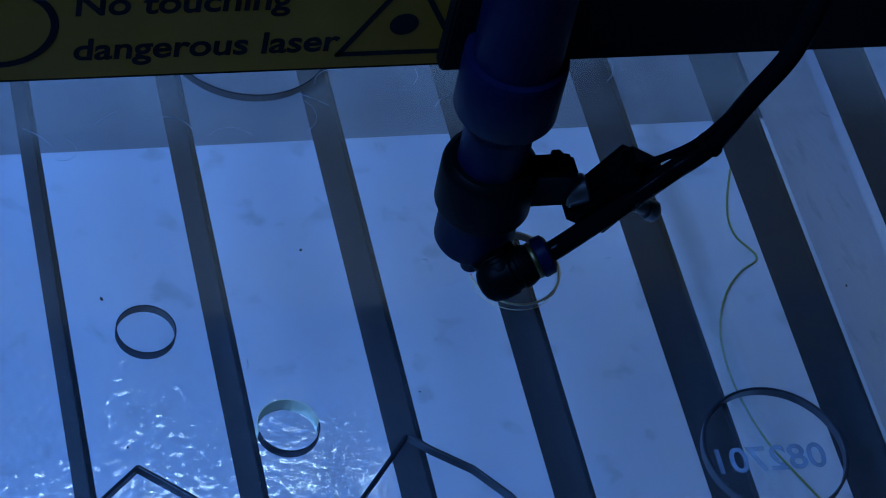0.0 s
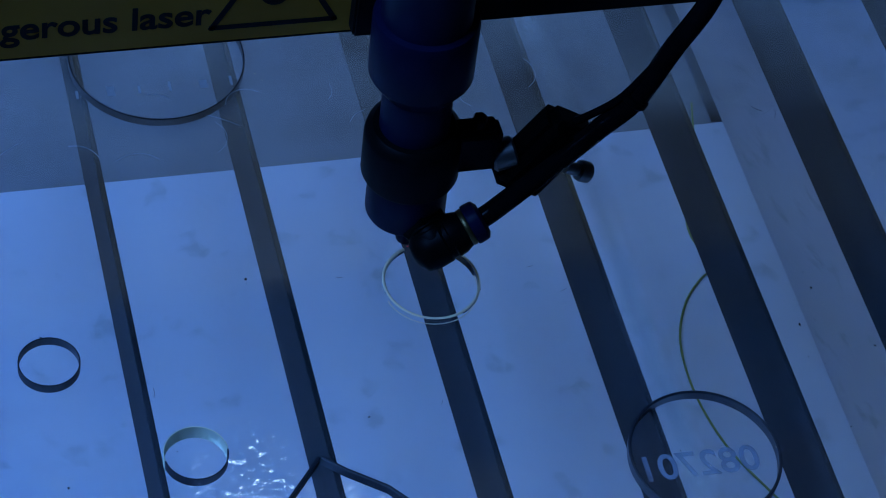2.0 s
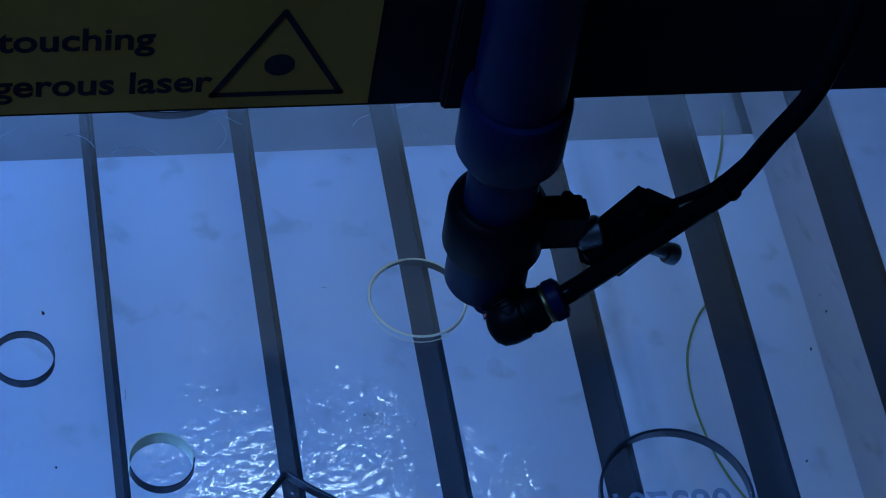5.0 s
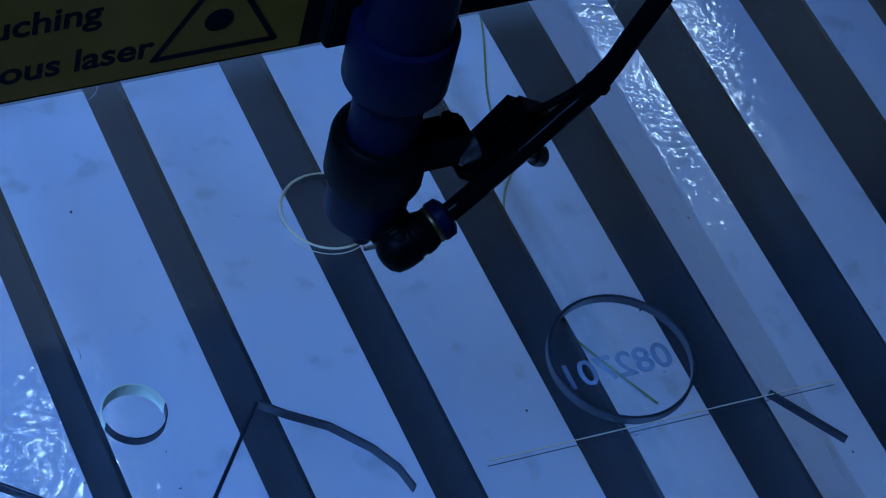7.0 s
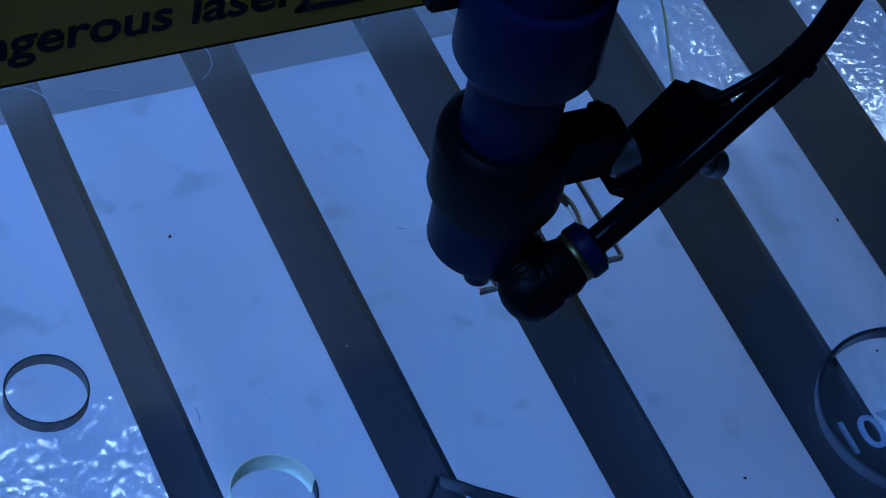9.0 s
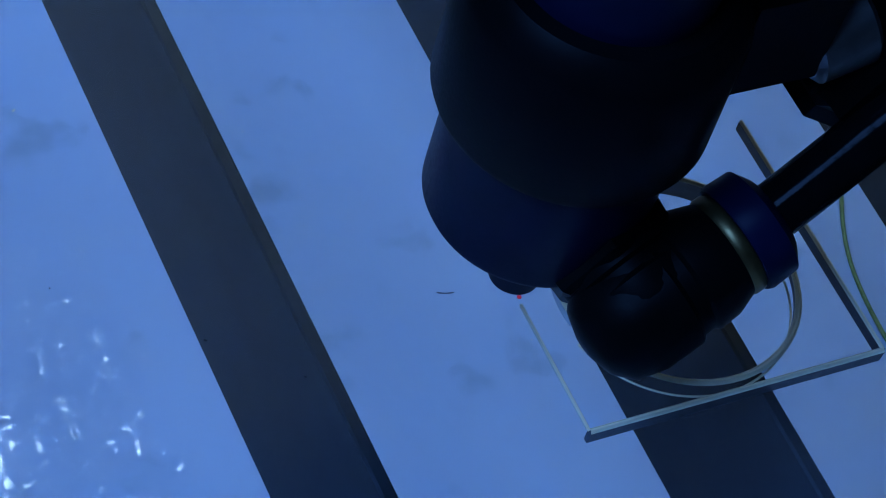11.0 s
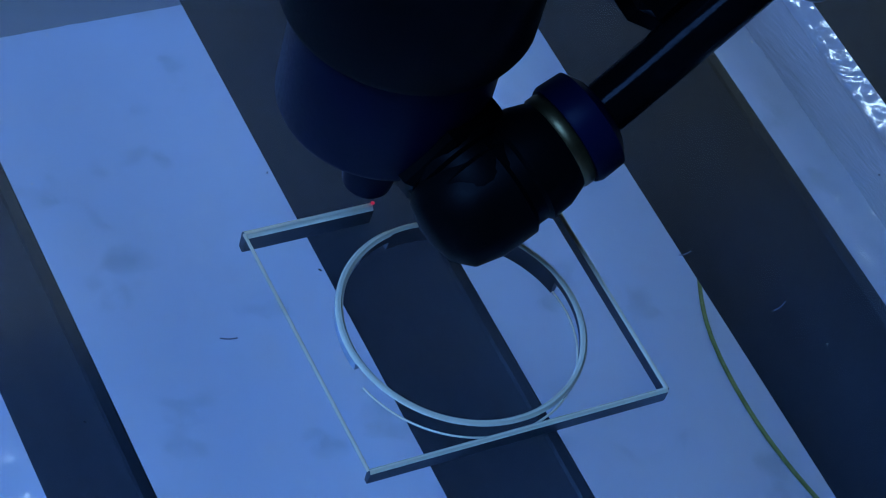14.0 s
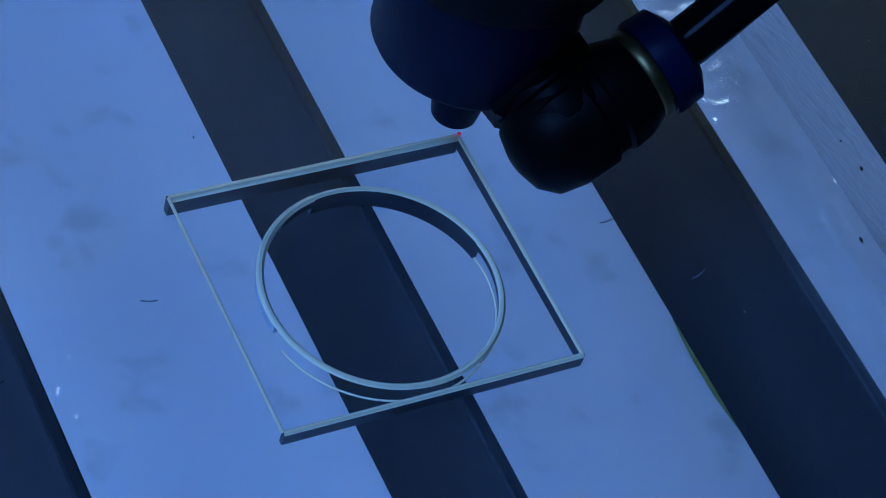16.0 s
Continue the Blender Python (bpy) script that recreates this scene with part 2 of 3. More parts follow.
def paint_skin(tray, fold, y0, y1):
    """Orange-peel skin of sprayed paint over a folded sheet; fold lists (x, z) across it."""
    gen = np.random.default_rng(7)
    step = 1.5 * MM
    xs = [np.linspace(a[0], b[0], max(2, int((b[0] - a[0]) / step)), endpoint=False) for a, b in zip(fold, fold[1:])] + [np.array([fold[-1][0]])]
    xs = np.concatenate(xs)
    nx, ny = len(xs), int((y1 - y0) / step)
    gx, gy = np.meshgrid(xs, np.linspace(y0, y1, ny))
    # slow dents of the thin metal under the fine grain of the paint
    dent = 0.10 * MM * (np.sin(gx * 61 + 2.1 * np.sin(gy * 23)) + np.sin(gy * 47 + 1.7 * np.sin(gx * 31)))
    jit = gen.uniform(-0.3, 0.3, gx.shape) * step
    jit[:, [0, -1]] = 0.0
    zs = np.interp(gx + jit, [p[0] for p in fold], [p[1] for p in fold])
    pts = np.stack([gx + jit, gy + gen.uniform(-0.3, 0.3, gx.shape) * step, zs + dent + 0.2 * MM + gen.normal(0, 0.072 * MM, gx.shape)], -1).reshape(-1, 3)
    base = (np.arange(ny - 1)[:, None] * nx + np.arange(nx - 1)[None, :]).reshape(-1)
    quads = np.stack([base, base + 1, base + 1 + nx, base + nx], -1).astype(np.int32)
    me = bpy.data.meshes.new("paint_skin")
    me.vertices.add(len(pts))
    me.vertices.foreach_set("co", pts.astype(np.float32).reshape(-1))
    me.loops.add(quads.size)
    me.loops.foreach_set("vertex_index", quads.reshape(-1))
    me.polygons.add(len(quads))
    me.polygons.foreach_set("loop_start", np.arange(0, quads.size, 4, dtype=np.int32))
    me.polygons.foreach_set("use_smooth", np.ones(len(quads), dtype=bool))
    me.materials.append(M_TRAY)
    me.update(calc_edges=True)
    skin = new("paint_skin", me)
    skin.parent = tray


def build_bed():
    tray = part("bed_tray", box(-0.60, -0.42, ZT - 0.012, TRAY_END, 0.243, ZT - 0.0006), M_TRAY)
    paint_skin(tray, [(-0.599, ZT), (TRAY_END, ZT)], -0.419, 0.242)
    # the sheet metal steps down over a slope to a lower tray
    low = part("lower_tray", box(LOW_START, -0.42, ZL - 0.012, 0.60, 0.515, ZL - 0.0006), M_TRAY)
    paint_skin(low, [(TRAY_END, ZT), (LOW_START, ZL), (0.599, ZL)], -0.419, 0.514)
    tagged(low, "pale steel lower tray with a sloping fold", "tray", kind="structure")
    tagged(tray, "pale steel tray under the cutting bed", "tray", kind="structure")
    tagged(part("back_trough", box(-0.60, 0.243, ZT - 0.022, TRAY_END, 0.52, ZT - 0.012), M_TROUGH), "dark steel trough behind the tray", "trough", kind="structure")
    for y in (-0.405, 0.495):
        tagged(part("support_rail", box(-0.598, y - 0.01, ZB - 0.03, 0.598, y + 0.01, ZB, 0.001), M_BLADE), "grey steel rail carrying the ends of the slats", "rail", group="support rails")
    cab = new("machine_cabinet")
    tagged(cab, "blue-grey enamelled lower cabinet of the cutting machine", "cabinet")
    part("body", box(-0.66, -0.48, -0.90, 0.66, 0.58, ZL - 0.014), M_CABINET, cab)
    part("side_panel", box(-0.66, -0.48, ZL - 0.014, -0.60, 0.58, -0.012, 0.003), M_CABINET, cab)
    part("side_panel", box(0.60, -0.48, ZL - 0.014, 0.66, 0.58, -0.012, 0.003), M_CABINET, cab)
    part("front_panel", box(-0.60, -0.48, ZL - 0.014, 0.60, -0.42, -0.012, 0.003), M_CABINET, cab)
    part("back_panel", box(-0.60, 0.52, ZL - 0.014, 0.60, 0.58, -0.012, 0.003), M_CABINET, cab)


SLAT_RIGHT = [-312, -248, -184.1, -119.9, -55.5, 7.1, 73.2, 134.2, 198.2, 262, 326, 390]


def build_slats():
    for x in SLAT_RIGHT:
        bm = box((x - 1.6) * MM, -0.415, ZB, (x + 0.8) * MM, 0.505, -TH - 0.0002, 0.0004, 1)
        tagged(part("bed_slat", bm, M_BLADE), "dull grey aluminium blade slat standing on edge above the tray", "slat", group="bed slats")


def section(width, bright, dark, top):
    """The cross-section of a cut: points (across, height) and the material of each side, painted glint lip over painted
    dark wall.
    """
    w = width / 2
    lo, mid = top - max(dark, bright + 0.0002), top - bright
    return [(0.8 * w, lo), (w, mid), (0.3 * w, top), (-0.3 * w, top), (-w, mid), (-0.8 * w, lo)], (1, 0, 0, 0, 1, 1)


def sweep(stations, profile, sides, caps=True):
    """Skins a profile along stations of (point, across)."""
    bm = bmesh.new()
    rows = [[bm.verts.new((p[0] + o * a[0], p[1] + o * a[1], z)) for o, z in profile] for p, a in stations]
    n = len(profile)
    for p, q in zip(rows, rows[1:]):
        for j in range(n):
            f = bm.faces.new((p[j], p[(j + 1) % n], q[(j + 1) % n], q[j]))
            f.material_index = sides[j]
    if caps:
        bm.faces.new(rows[0]).material_index = 1
        bm.faces.new(rows[-1][::-1]).material_index = 1
    return bm


def kerf_line(a, b, width, bright, dark):
    d = (Vector(b) - Vector(a)).normalized()
    across = (-d.y, d.x)
    return sweep([(a, across), (b, across)], *section(width, bright, dark, Z1))


def kerf_arc(cx, cy, r, a0, a1, width, bright, dark, seg):
    st = []
    for i in range(seg + 1):
        a = radians(a0 + (a1 - a0) * i / seg)
        st.append(((cx + r * math.cos(a), cy + r * math.sin(a)), (math.cos(a), math.sin(a))))
    return sweep(st, *section(width, bright, dark, Z1), caps=abs(a1 - a0) < 359)


Z1 = 0.0003
RING = 19.2         # radius of the fresh ring, in millimetres
SHEET = None
CUTS = []          # pieces of the fresh cut: object and the moment it is made


def build_sheet():
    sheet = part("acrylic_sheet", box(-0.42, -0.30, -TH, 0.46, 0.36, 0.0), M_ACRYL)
    tagged(sheet, "clear acrylic sheet with cut-out shapes, lying on the slats", "sheet")
    sheet.visible_shadow = False
    kk = (M_KERF, M_KERFSIDE)
    dk = (M_KERFSIDE, M_KERFSIDE)
    # earlier cuts
    part("circle_cut", kerf_arc(-154.5 * MM, -20.5 * MM, 11.6 * MM, 0, 360, 0.5 * MM, 0.2 * MM, 7.2 * MM, 64), dk, sheet, "dark circular cut")
    part("circle_cut", kerf_arc(-107.0 * MM, -71.0 * MM, 12.0 * MM, 0, 190, 0.5 * MM, 0.2 * MM, 10 * MM, 40), (M_FROST, M_FROST), sheet, "pale frosted circular cut")
    part("circle_cut", kerf_arc(-107.0 * MM, -71.0 * MM, 12.0 * MM, 190, 360, 0.5 * MM, 0.2 * MM, 7.2 * MM, 40), dk, sheet, "dark circular cut")
    part("circle_cut", kerf_arc(85.3 * MM, -100.5 * MM, 29.4 * MM, 0, 360, 1.2 * MM, 0.2 * MM, 7.2 * MM, 96), dk, sheet, "dark circular cut")
    part("circle_cut", kerf_arc(-87 * MM, 136 * MM, 37 * MM, 0, 360, 0.6 * MM, 0.2 * MM, 7.2 * MM, 96), dk, sheet, "dark circular cut")
    part("circle_cut", kerf_arc(299 * MM, 73 * MM, 24.5 * MM, 20, 200, 0.6 * MM, 0.2 * MM, 10 * MM, 60), (M_FROST, M_FROST), sheet, "pale frosted circular cut")
    part("circle_cut", kerf_arc(299 * MM, 73 * MM, 24.5 * MM, 200, 380, 0.6 * MM, 0.2 * MM, 7.2 * MM, 60), dk, sheet, "dark circular cut")
    for a, b in (((-62, -80), (-95, -118)), ((-167, -84), (-182, -97)), ((-167, -84), (-147, -101)), ((136, -133), (156, -162))):
        part("straight_cut", kerf_line((a[0] * MM, a[1] * MM), (b[0] * MM, b[1] * MM), 1.3 * MM, 0.2 * MM, 7.2 * MM), dk, sheet, "dark straight cut")
    bell = [(-61, -80), (-53, -87), (-39, -97), (-27, -111), (-21, -122), (-19, -132)]
    st = []
    for p, q in zip([bell[0]] + bell, bell[1:] + [bell[-1]]):
        d = Vector((q[0] - p[0], q[1] - p[1])).normalized()
        st.append(((q[0] * MM, q[1] * MM), (-d.y, d.x)))
    st = [((bell[0][0] * MM, bell[0][1] * MM), st[0][1])] + st[:-1]
    part("curved_cut", sweep(st, *section(1.3 * MM, 0.2 * MM, 7.2 * MM, Z1)), dk, sheet, "dark curved cut")
    fine = [(13, -130), (166, -136)]
    part("straight_cut", kerf_line(tuple(c * MM for c in fine[0]), tuple(c * MM for c in fine[1]), 0.5 * MM, 0.2 * MM, 0.6 * MM), kk, sheet, "fine straight cut")
    # dark copy at the sheet's underside stands in for the fine cut's shadow
    bm = kerf_line(tuple(c * MM for c in fine[0]), tuple(c * MM for c in fine[1]), 0.4 * MM, 0.2 * MM, 0.4 * MM)
    bm.transform(Matrix.Translation((0, 0, -6.9 * MM)))
    part("straight_cut", bm, dk, sheet, "painted shadow line under a fine cut")
    part("straight_cut", kerf_line((181 * MM, -164 * MM), (236 * MM, -163 * MM), 0.6 * MM, 0.2 * MM, 7.0 * MM), (M_FROST, M_FROST), sheet, "pale frosted straight cut")
    # engraved numbers, read through the sheet from behind
    letters("engraving", "082701", 16.5 * MM, pose(83 * MM, -102.5 * MM, -TH - 0.0002, 0, 0, -1), M_ENGRAVE, sheet, "mirrored grey engraved numerals", mirror=True, bold=0.012)
    for k in range(6):
        x = (-124 + 13 * k) * MM
        part("etched_bar", box(x, 115 * MM, 0.00005, x + (1.1 + 2.2 * (k % 3 == 1)) * MM, (119.5 + k % 2) * MM, 0.00012), M_ETCH, sheet, "pale etched bar")
    # the fresh ring: painted shade on the far inner wall, painted glint on the near lip
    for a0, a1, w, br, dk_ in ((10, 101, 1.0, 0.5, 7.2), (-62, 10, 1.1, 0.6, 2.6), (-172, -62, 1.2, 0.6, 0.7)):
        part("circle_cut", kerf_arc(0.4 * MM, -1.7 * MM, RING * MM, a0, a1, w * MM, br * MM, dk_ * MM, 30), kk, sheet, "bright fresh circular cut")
    # thin bright line for the glint along the ring's lower rim
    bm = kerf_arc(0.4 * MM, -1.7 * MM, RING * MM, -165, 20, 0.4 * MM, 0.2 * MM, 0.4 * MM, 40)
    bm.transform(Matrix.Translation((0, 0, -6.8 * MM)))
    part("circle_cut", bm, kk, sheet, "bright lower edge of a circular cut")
    n = 8
    for i in range(n):
        a1 = 188 - 87 * i / n
        a0 = 188 - 87 * (i + 1) / n
        # wall colour goes from pale to dark as the reflection painted in it fades
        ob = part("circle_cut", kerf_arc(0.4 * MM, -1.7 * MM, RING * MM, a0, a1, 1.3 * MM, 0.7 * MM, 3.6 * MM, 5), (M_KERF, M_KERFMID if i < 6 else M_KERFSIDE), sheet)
        CUTS.append((ob, 2.15 * (i + 1) / n))
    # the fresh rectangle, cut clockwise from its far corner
    # each leg has its own amount of painted glint and painted dark wall
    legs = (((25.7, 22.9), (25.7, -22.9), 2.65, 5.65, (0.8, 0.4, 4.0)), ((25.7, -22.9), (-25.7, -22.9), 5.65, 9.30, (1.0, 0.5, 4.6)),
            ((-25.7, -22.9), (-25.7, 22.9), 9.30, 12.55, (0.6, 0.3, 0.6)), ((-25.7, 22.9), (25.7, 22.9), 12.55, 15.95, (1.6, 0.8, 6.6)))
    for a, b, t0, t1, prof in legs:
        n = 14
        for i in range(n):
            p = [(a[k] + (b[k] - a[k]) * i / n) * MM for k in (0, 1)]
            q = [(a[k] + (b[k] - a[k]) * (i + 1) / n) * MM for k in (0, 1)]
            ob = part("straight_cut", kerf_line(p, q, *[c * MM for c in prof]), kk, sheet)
            CUTS.append((ob, t0 + (t1 - t0) * (i + 0.5) / n))
    return sheet


# ---- the gantry ----
HEAD = new("laser_head")
BEAM = new("gantry_beam")


def build_beam():
    tagged(BEAM, "matt black gantry beam with a yellow warning sticker", "beam")
    y0, z0 = 22 * MM, 102 * MM
    part("rail", box(-0.62, y0, z0, 0.66, y0 + 42 * MM, z0 + 68 * MM, 0.0015), M_BEAM, BEAM)
    st = part("warning_sticker", box(-262 * MM, y0 - 0.5 * MM, z0 + 3 * MM, -30 * MM, y0 - 0.05 * MM, z0 + 61 * MM), M_YELLOW, BEAM, "yellow warning sticker")
    f = y0 - 0.55 * MM
    face = Matrix.Translation((0, f, z0)) @ pose(0, 0, 0, 90)

    def at(x, z):
        return face @ Matrix.Translation((x * MM, z * MM, 0))
    letters("lettering", "No touching", 15.5 * MM, at(-148, 40), M_INK, st, "black letters", bold=0.02)
    letters("lettering", "dangerous laser", 15.5 * MM, at(-137, 17), M_INK, st, "black letters", bold=0.02)
    # triangle frame
    for a, b in (((-64, 52), (-87, 10)), ((-87, 10), (-41, 10)), ((-41, 10), (-64, 52))):
        va, vb = at(*a), at(*b)
        pa, pb = va.translation, vb.translation
        d = (pb - pa).normalized()
        s = Vector((0, 1, 0)).cross(d) * 1.1 * MM
        bm = bmesh.new()
        vs = [bm.verts.new(p + Vector((0, o, 0))) for o in (0, -0.0002) for p in (pa - s - d * MM, pb - s + d * MM, pb + s + d * MM, pa + s - d * MM)]
        for q in ((0, 1, 2, 3), (4, 5, 6, 7), (0, 1, 5, 4), (1, 2, 6, 5), (2, 3, 7, 6), (3, 0, 4, 7)):
            bm.faces.new([vs[i] for i in q])
        part("triangle_bar", bm, M_INK, st, "black line")
    part("burst", lathe([(5.5 * MM, 0), (5.5 * MM, 0.2 * MM)], 24, at(-64, 25)), M_INK, st, "black round mark")
    bm = bmesh.new()
    ring = []
    for i in range(48):
        a = 2 * math.pi * i / 48
        ring.append([bm.verts.new(at(-212, 30) @ Vector((r * MM * math.cos(a), r * MM * math.sin(a), 0.0002))) for r in (17, 20)])
    for i in range(48):
        p, q = ring[i], ring[(i + 1) % 48]
        bm.faces.new((p[0], p[1], q[1], q[0]))
    part("ring_mark", bm, M_INK, st, "black ring")


def build_head():
    tagged(HEAD, "blue laser cutting head with black air fitting and hose", "laser head")
    ax = Matrix.Translation((-2.4 * MM, 2.0 * MM, 0)) @ pose(0, 0, 0, 0, -1.8, 0)

    def turned(profile):
        return lathe([(r * MM, z * MM) for r, z in profile], 56, ax)

    tip = Matrix.Translation((1.6 * MM, 0, 0)) @ ax

    def fitted(profile, m, seg=32):
        return lathe([(r * MM, z * MM) for r, z in profile], seg, m)
    part("nozzle", fitted([(2.8, 4.0), (3.9, 4.3), (4.6, 9), (6.2, 19), (6.6, 25)], tip, 56), M_BLUE, HEAD, "blue conical nozzle", True)
    part("lens_barrel", turned([(13.5, 22.5), (15.4, 22.8), (16.0, 24), (16.0, 48)]), M_BLUE, HEAD, "dark blue anodised lens barrel", True)
    part("clamp_ring", turned([(16.3, 44), (18.6, 45), (19.2, 46.5), (19.2, 66), (18.4, 69), (16.0, 71)]), M_KNURL, HEAD, "black clamp ring", True)
    part("tube", turned([(13.6, 68), (13.6, 105)]), M_BLUE, HEAD, "blue anodised tube", True)
    part("collar", turned([(14.2, 92), (19.2, 100), (20.0, 101.5), (20.0, 128), (19.4, 129.5), (17.6, 130)]), M_BLUE, HEAD, "blue collar", True)
    part("upper_tube", turned([(17.0, 128), (17.0, 215)]), M_BLUE, HEAD, "blue upper tube", True)
    part("mount_plate", box(-30 * MM, 14 * MM, 108 * MM, 18 * MM, 21.6 * MM, 190 * MM, 0.001), M_BEAM, HEAD)
    # elbow air fitting on the front of the barrel
    e0, e1, e2 = [tuple(c * MM for c in p) for p in ((0.5, -5, 26), (5.0, -18.5, 22.5), (25.0, -15.0, 32.5))]
    stub = part("elbow_stub", fitted([(8.8, 0), (8.8, 8.6), (8.2, 9.2), (8.2, 10.6), (9.4, 11.4), (9.3, 14.5), (8.4, 17.2), (6.2, 19.4), (2.5, 20.6)], along(e0, e1)), M_BLACK, HEAD, "", True)
    part("hex_nut", fitted([(9.6, 1), (10.4, 2), (10.4, 7), (9.6, 8)], along(e0, e1), 6), M_BLACK, stub)
    run = along(e1, e2)
    elbow = part("elbow_body", fitted([(2.0, -10.8), (5.4, -9.8), (8.0, -7.4), (9.1, -3), (9.1, 3), (8.3, 3.8), (8.3, 5.6), (8.9, 6.2), (8.7, 9.5), (7.4, 13)], run), M_BLACK, HEAD, "", True)
    part("brass_ring", fitted([(7.5, 12.6), (7.8, 13), (7.8, 14.4), (7.5, 14.8)], run), M_BRASS, elbow, "dull brass ring", True)
    part("release_collar", fitted([(8.2, 14.8), (8.5, 15.6), (8.3, 19.5), (6.0, 21)], run), M_BLUE, elbow, "blue release collar", True)
    hose = [(20, -15.8, 30), (28, -14.4, 35), (50, -12, 56), (66, -9.5, 70.5), (79.4, -8, 84), (91, -5, 107), (104, 0, 128.5), (112, 8, 160), (116, 18, 200)]
    hose_ob = part("hose", tube([tuple(c * MM for c in p) for p in hose], 4.2 * MM), M_HOSE, HEAD, "glossy black air hose", True)
    # bracket and sensor beside the tube
    bar = part("bracket_bar", box(10 * MM, -8 * MM, 50 * MM, 29 * MM, 4 * MM, 71 * MM, 0.002), M_BLACK, HEAD)
    part("bracket_bolt", fitted([(3.2, 0), (3.2, 4), (2.6, 5)], pose(20 * MM, -2 * MM, 71 * MM), 6), M_BLACK, bar)
    part("pivot", fitted([(5.0, 0), (6.2, 1), (6.2, 9), (5, 10)], along((27 * MM, -3 * MM, 53 * MM), (40 * MM, -3 * MM, 57 * MM)), 24), M_STEEL, HEAD, "worn steel pivot", True)
    blk = part("sensor_block", box(-12 * MM, -8 * MM, -20 * MM, 12 * MM, 8 * MM, 20 * MM, 0.004, 3), M_BLACK, HEAD, "black sensor block")
    blk.matrix_basis = pose(47.5 * MM, -3 * MM, 54 * MM, 0, 33, 0)
    part("knob", fitted([(2.6, 0), (2.6, 6), (4.0, 6.5), (4.4, 8), (4.4, 11), (3.4, 12)], along((59 * MM, -3 * MM, 43 * MM), (76 * MM, -3 * MM, 35 * MM)), 20), M_STEEL, HEAD, "worn steel knob", True)
    wire = [(55, -4, 69), (64, -6, 76), (74, -7, 85), (84, -6, 99)]
    part("wire", tube([tuple(c * MM for c in p) for p in wire], 1.6 * MM, 12), M_HOSE, HEAD, "thin black wire", True)
    part("cable_tie", fitted([(5.1, -1.6), (5.5, -1.2), (5.5, 1.2), (5.1, 1.6)], along((79 * MM, -8 * MM, 84 * MM), (85 * MM, -6.6 * MM, 96 * MM)), 20), M_BLACK, hose_ob, "black cable tie", True)
    part("pointer_spot", fitted([(0.35, 0.6), (0.35, 0.7)], pose(0, 0, 0), 16), M_RED, HEAD, "red glowing pointer spot")


def thread(points):
    z = ZT + 0.9 * MM
    return tube([(x * MM, y * MM, z) for x, y in points], 0.6 * MM, 8, 8)


def build_specks():
    """Tiny chips and dust grains on the sheet, and darker crumbs on the tray."""
    rnd = random.Random(4)
    for name, n, z, size, mat, label in (("acrylic_chips", 90, 0.0001, (0.15, 0.45), M_KERF, "tiny pale chips and dust on the acrylic sheet"),
                                         ("dark_crumbs", 60, 0.0001, (0.15, 0.5), M_INK, "tiny dark crumbs on the acrylic sheet"),
                                         ("tray_crumbs", 50, ZT, (0.4, 1.6), M_BLADE, "dark crumbs and burnt scraps on the tray")):
        bm = bmesh.new()
        for _ in range(n):
            s = rnd.uniform(*size) * MM
            m = pose(rnd.uniform(-0.22, 0.30), rnd.uniform(-0.14, 0.17), z + s * 0.2, 0, 0, rnd.uniform(0, 180)) @ Matrix.Diagonal((s * rnd.uniform(0.6, 2.4), s, s * 0.4, 1))
            geo = bmesh.ops.create_icosphere(bm, subdivisions=1, radius=0.5, matrix=m)
            for v in geo["verts"]:
                v.co.x += rnd.uniform(-0.2, 0.2) * s
                v.co.y += rnd.uniform(-0.2, 0.2) * s
        tagged(part(name, bm, mat), label, "debris", kind="stuff")


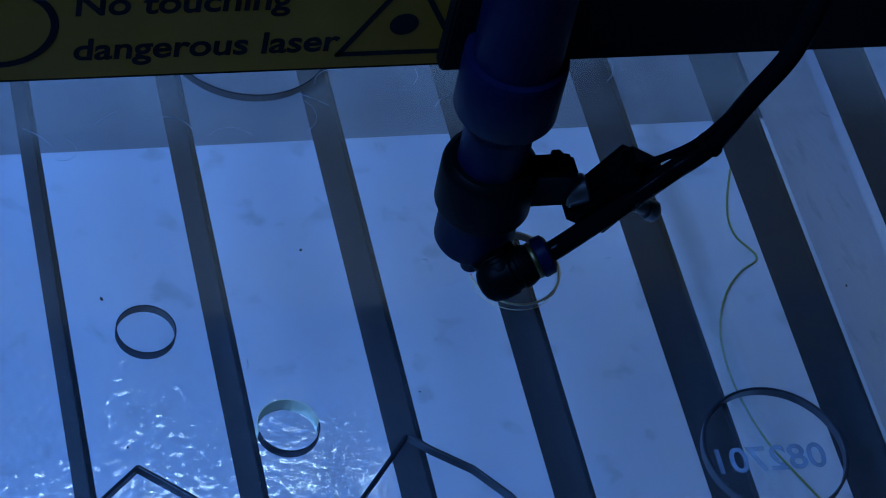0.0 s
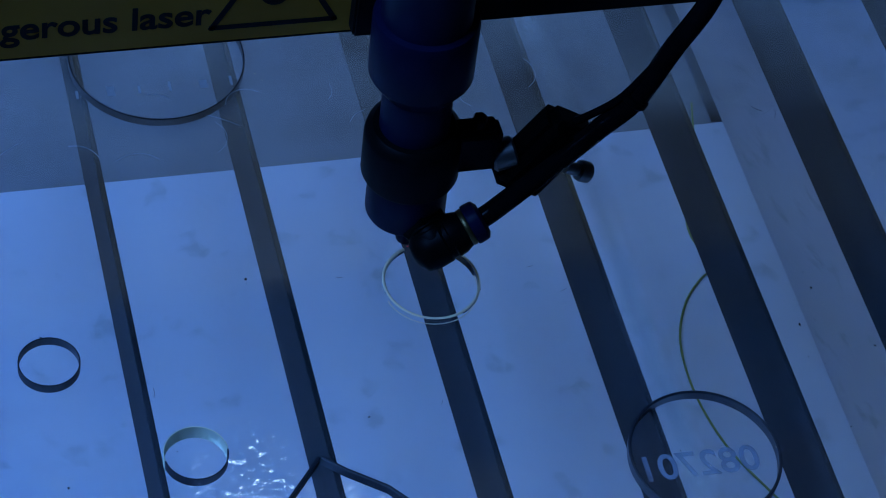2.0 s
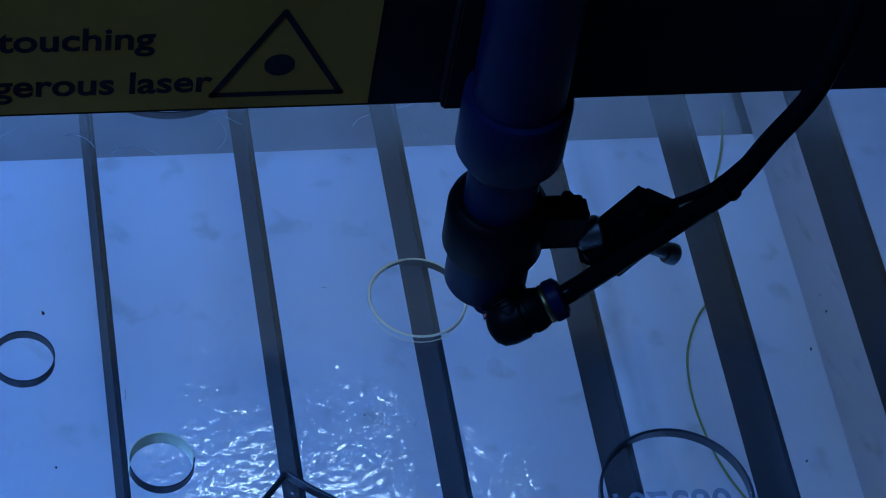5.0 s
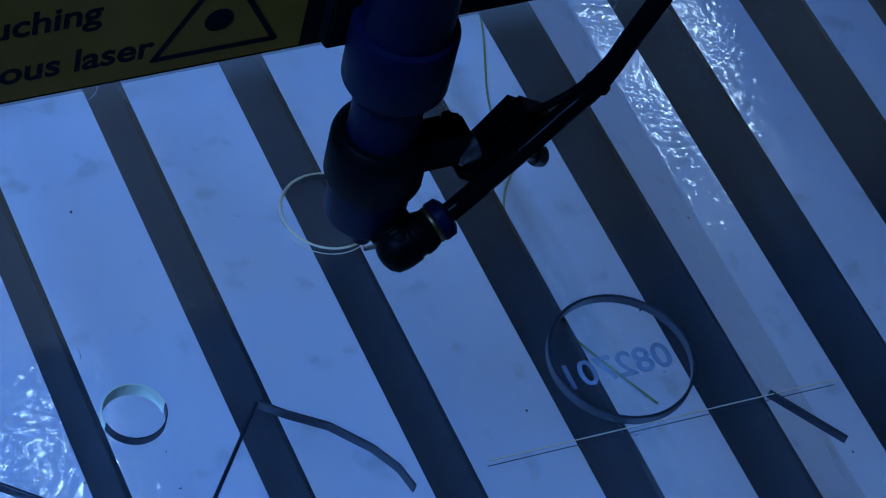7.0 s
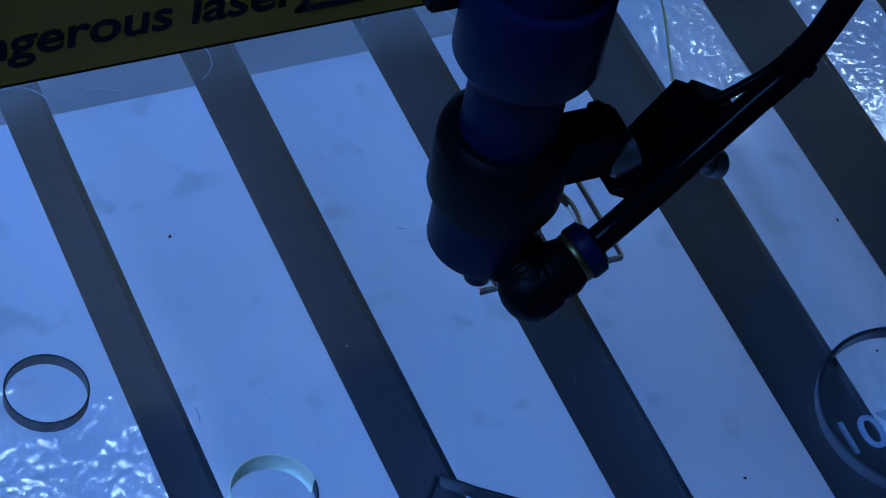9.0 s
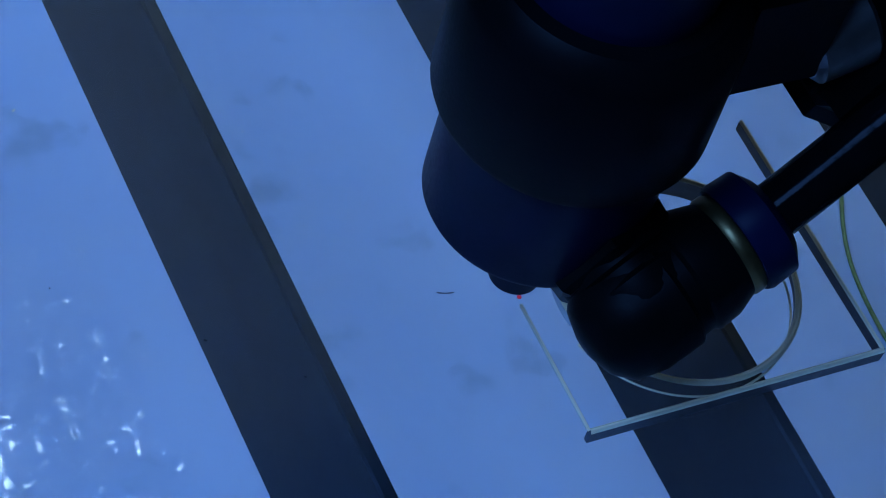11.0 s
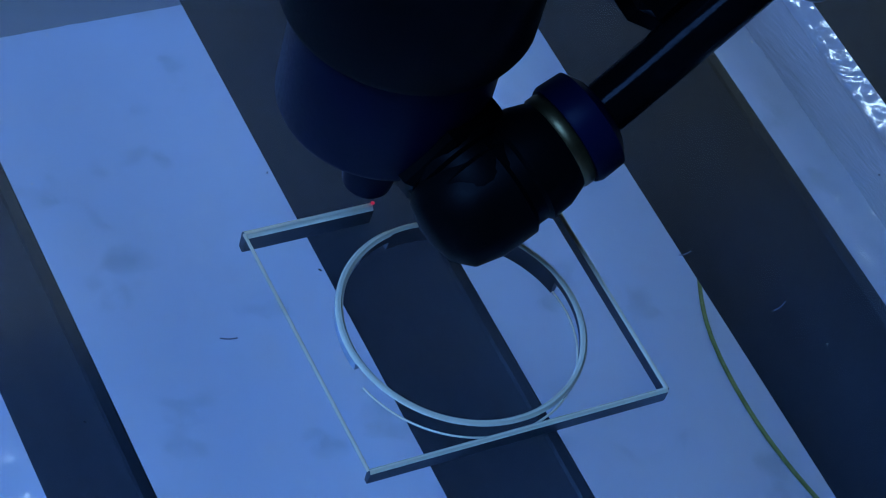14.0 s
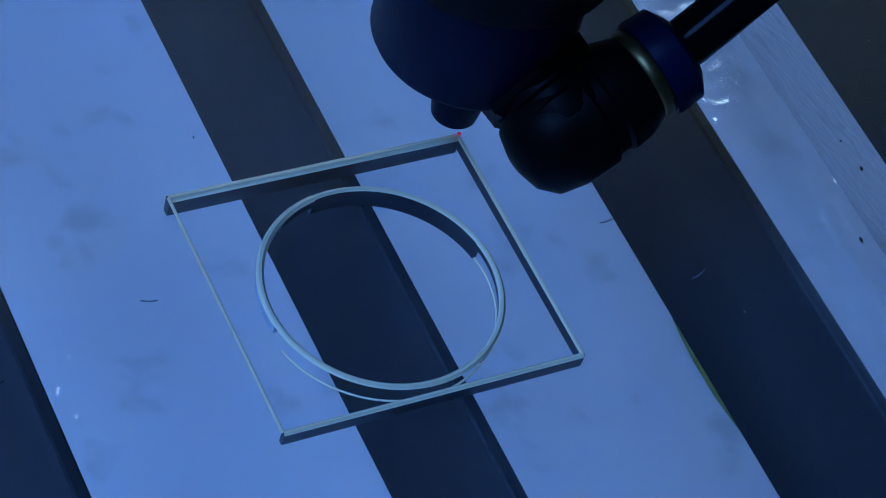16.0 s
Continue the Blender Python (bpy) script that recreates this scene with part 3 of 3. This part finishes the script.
def build_scratches():
    """Fine pale scratches and curls on the back of the sheet."""
    rnd = random.Random(11)
    for _ in range(16):
        x, y, a, n = rnd.uniform(-190, 70), rnd.uniform(78, 116), rnd.uniform(0, 6.3), rnd.randint(3, 5)
        pts, turn = [], rnd.uniform(-0.9, 0.9)
        for _k in range(n):
            pts.append((x * MM, y * MM, 0.0001))
            x, y, a = x + 5 * math.cos(a), y + 5 * math.sin(a), a + turn
        part("scratch", tube(pts, 0.14 * MM, 6, 4), M_ETCH, SHEET)
    for x, y, a, s in ((52, -14, 20, 1.6), (-36, 5, -15, 1.3), (-10, -62, 60, 1.0), (42, 0, 5, 1.2), (168, 71, 30, 3.4), (164, 73, -40, 2.6), (171, 69, 70, 2.2), (-118, -41, 85, 2.4), (115, -104, 30, 2.2), (252, 29, 70, 3.0)):
        d = Vector((math.cos(radians(a)), math.sin(radians(a)), 0)) * s * MM
        p = Vector((x * MM, y * MM, 0.0003))
        tagged(part("offcut_sliver", tube([p - d, p + Vector((d.y, -d.x, 0)) * 0.15, p + d], 0.12 * MM, 6, 4), M_ENGRAVE if s < 3.1 else M_KERFMID), "tiny smoky offcut sliver lying on the sheet", "offcut", group="offcut slivers")


build_room()
build_bed()
build_slats()
SHEET = build_sheet()
build_beam()
build_head()
tagged(part("thread", thread([(232, 258), (224, 230), (206, 185), (203, 163), (211, 146), (199, 137), (186, 122), (176, 98), (174, 66), (180, 33), (192, 6), (204, -18)]), M_STRING), "yellow-green plastic thread lying on the tray", "thread")

build_specks()
build_scratches()


# ---- what moves ----
RING_T = [(0.0, 188), (0.5, 167), (1.0, 146), (1.5, 125), (2.0, 107), (2.15, 101)]


def motions():
    head = [(t, (0.4 + RING * math.cos(radians(a)), -1.7 + RING * math.sin(radians(a)))) for t, a in RING_T]
    head += [(2.4, (25.2, 22.6)), (2.65, (25.7, 22.9)), (5.65, (25.7, -22.9)), (9.3, (-25.7, -22.9)), (12.55, (-25.7, 22.9)), (15.95, (25.7, 22.9)), (16.0, (25.7, 22.9))]
    full = []
    for (t0, p), (t1, q) in zip(head, head[1:]):
        n = max(1, round((t1 - t0) / 0.5)) if t1 - t0 > 0.6 else 1
        full += [(t0 + (t1 - t0) * i / n, (p[0] + (q[0] - p[0]) * i / n, p[1] + (q[1] - p[1]) * i / n)) for i in range(n)]
    full.append(head[-1])
    walk(HEAD, [(t, pose(x * MM, y * MM, 0)) for t, (x, y) in full])
    walk(BEAM, [(t, pose(0, y * MM, 0)) for t, (x, y) in full])
    down = pose(0, 0, -0.232)
    for ob, t in CUTS:
        rows = [(0.0, down)] if t > 0.2 else []
        rows += [(max(t - 0.034, 0.0), down), (t, pose(0, 0, 0)), (16.0, pose(0, 0, 0))]
        walk(ob, rows)


motions()
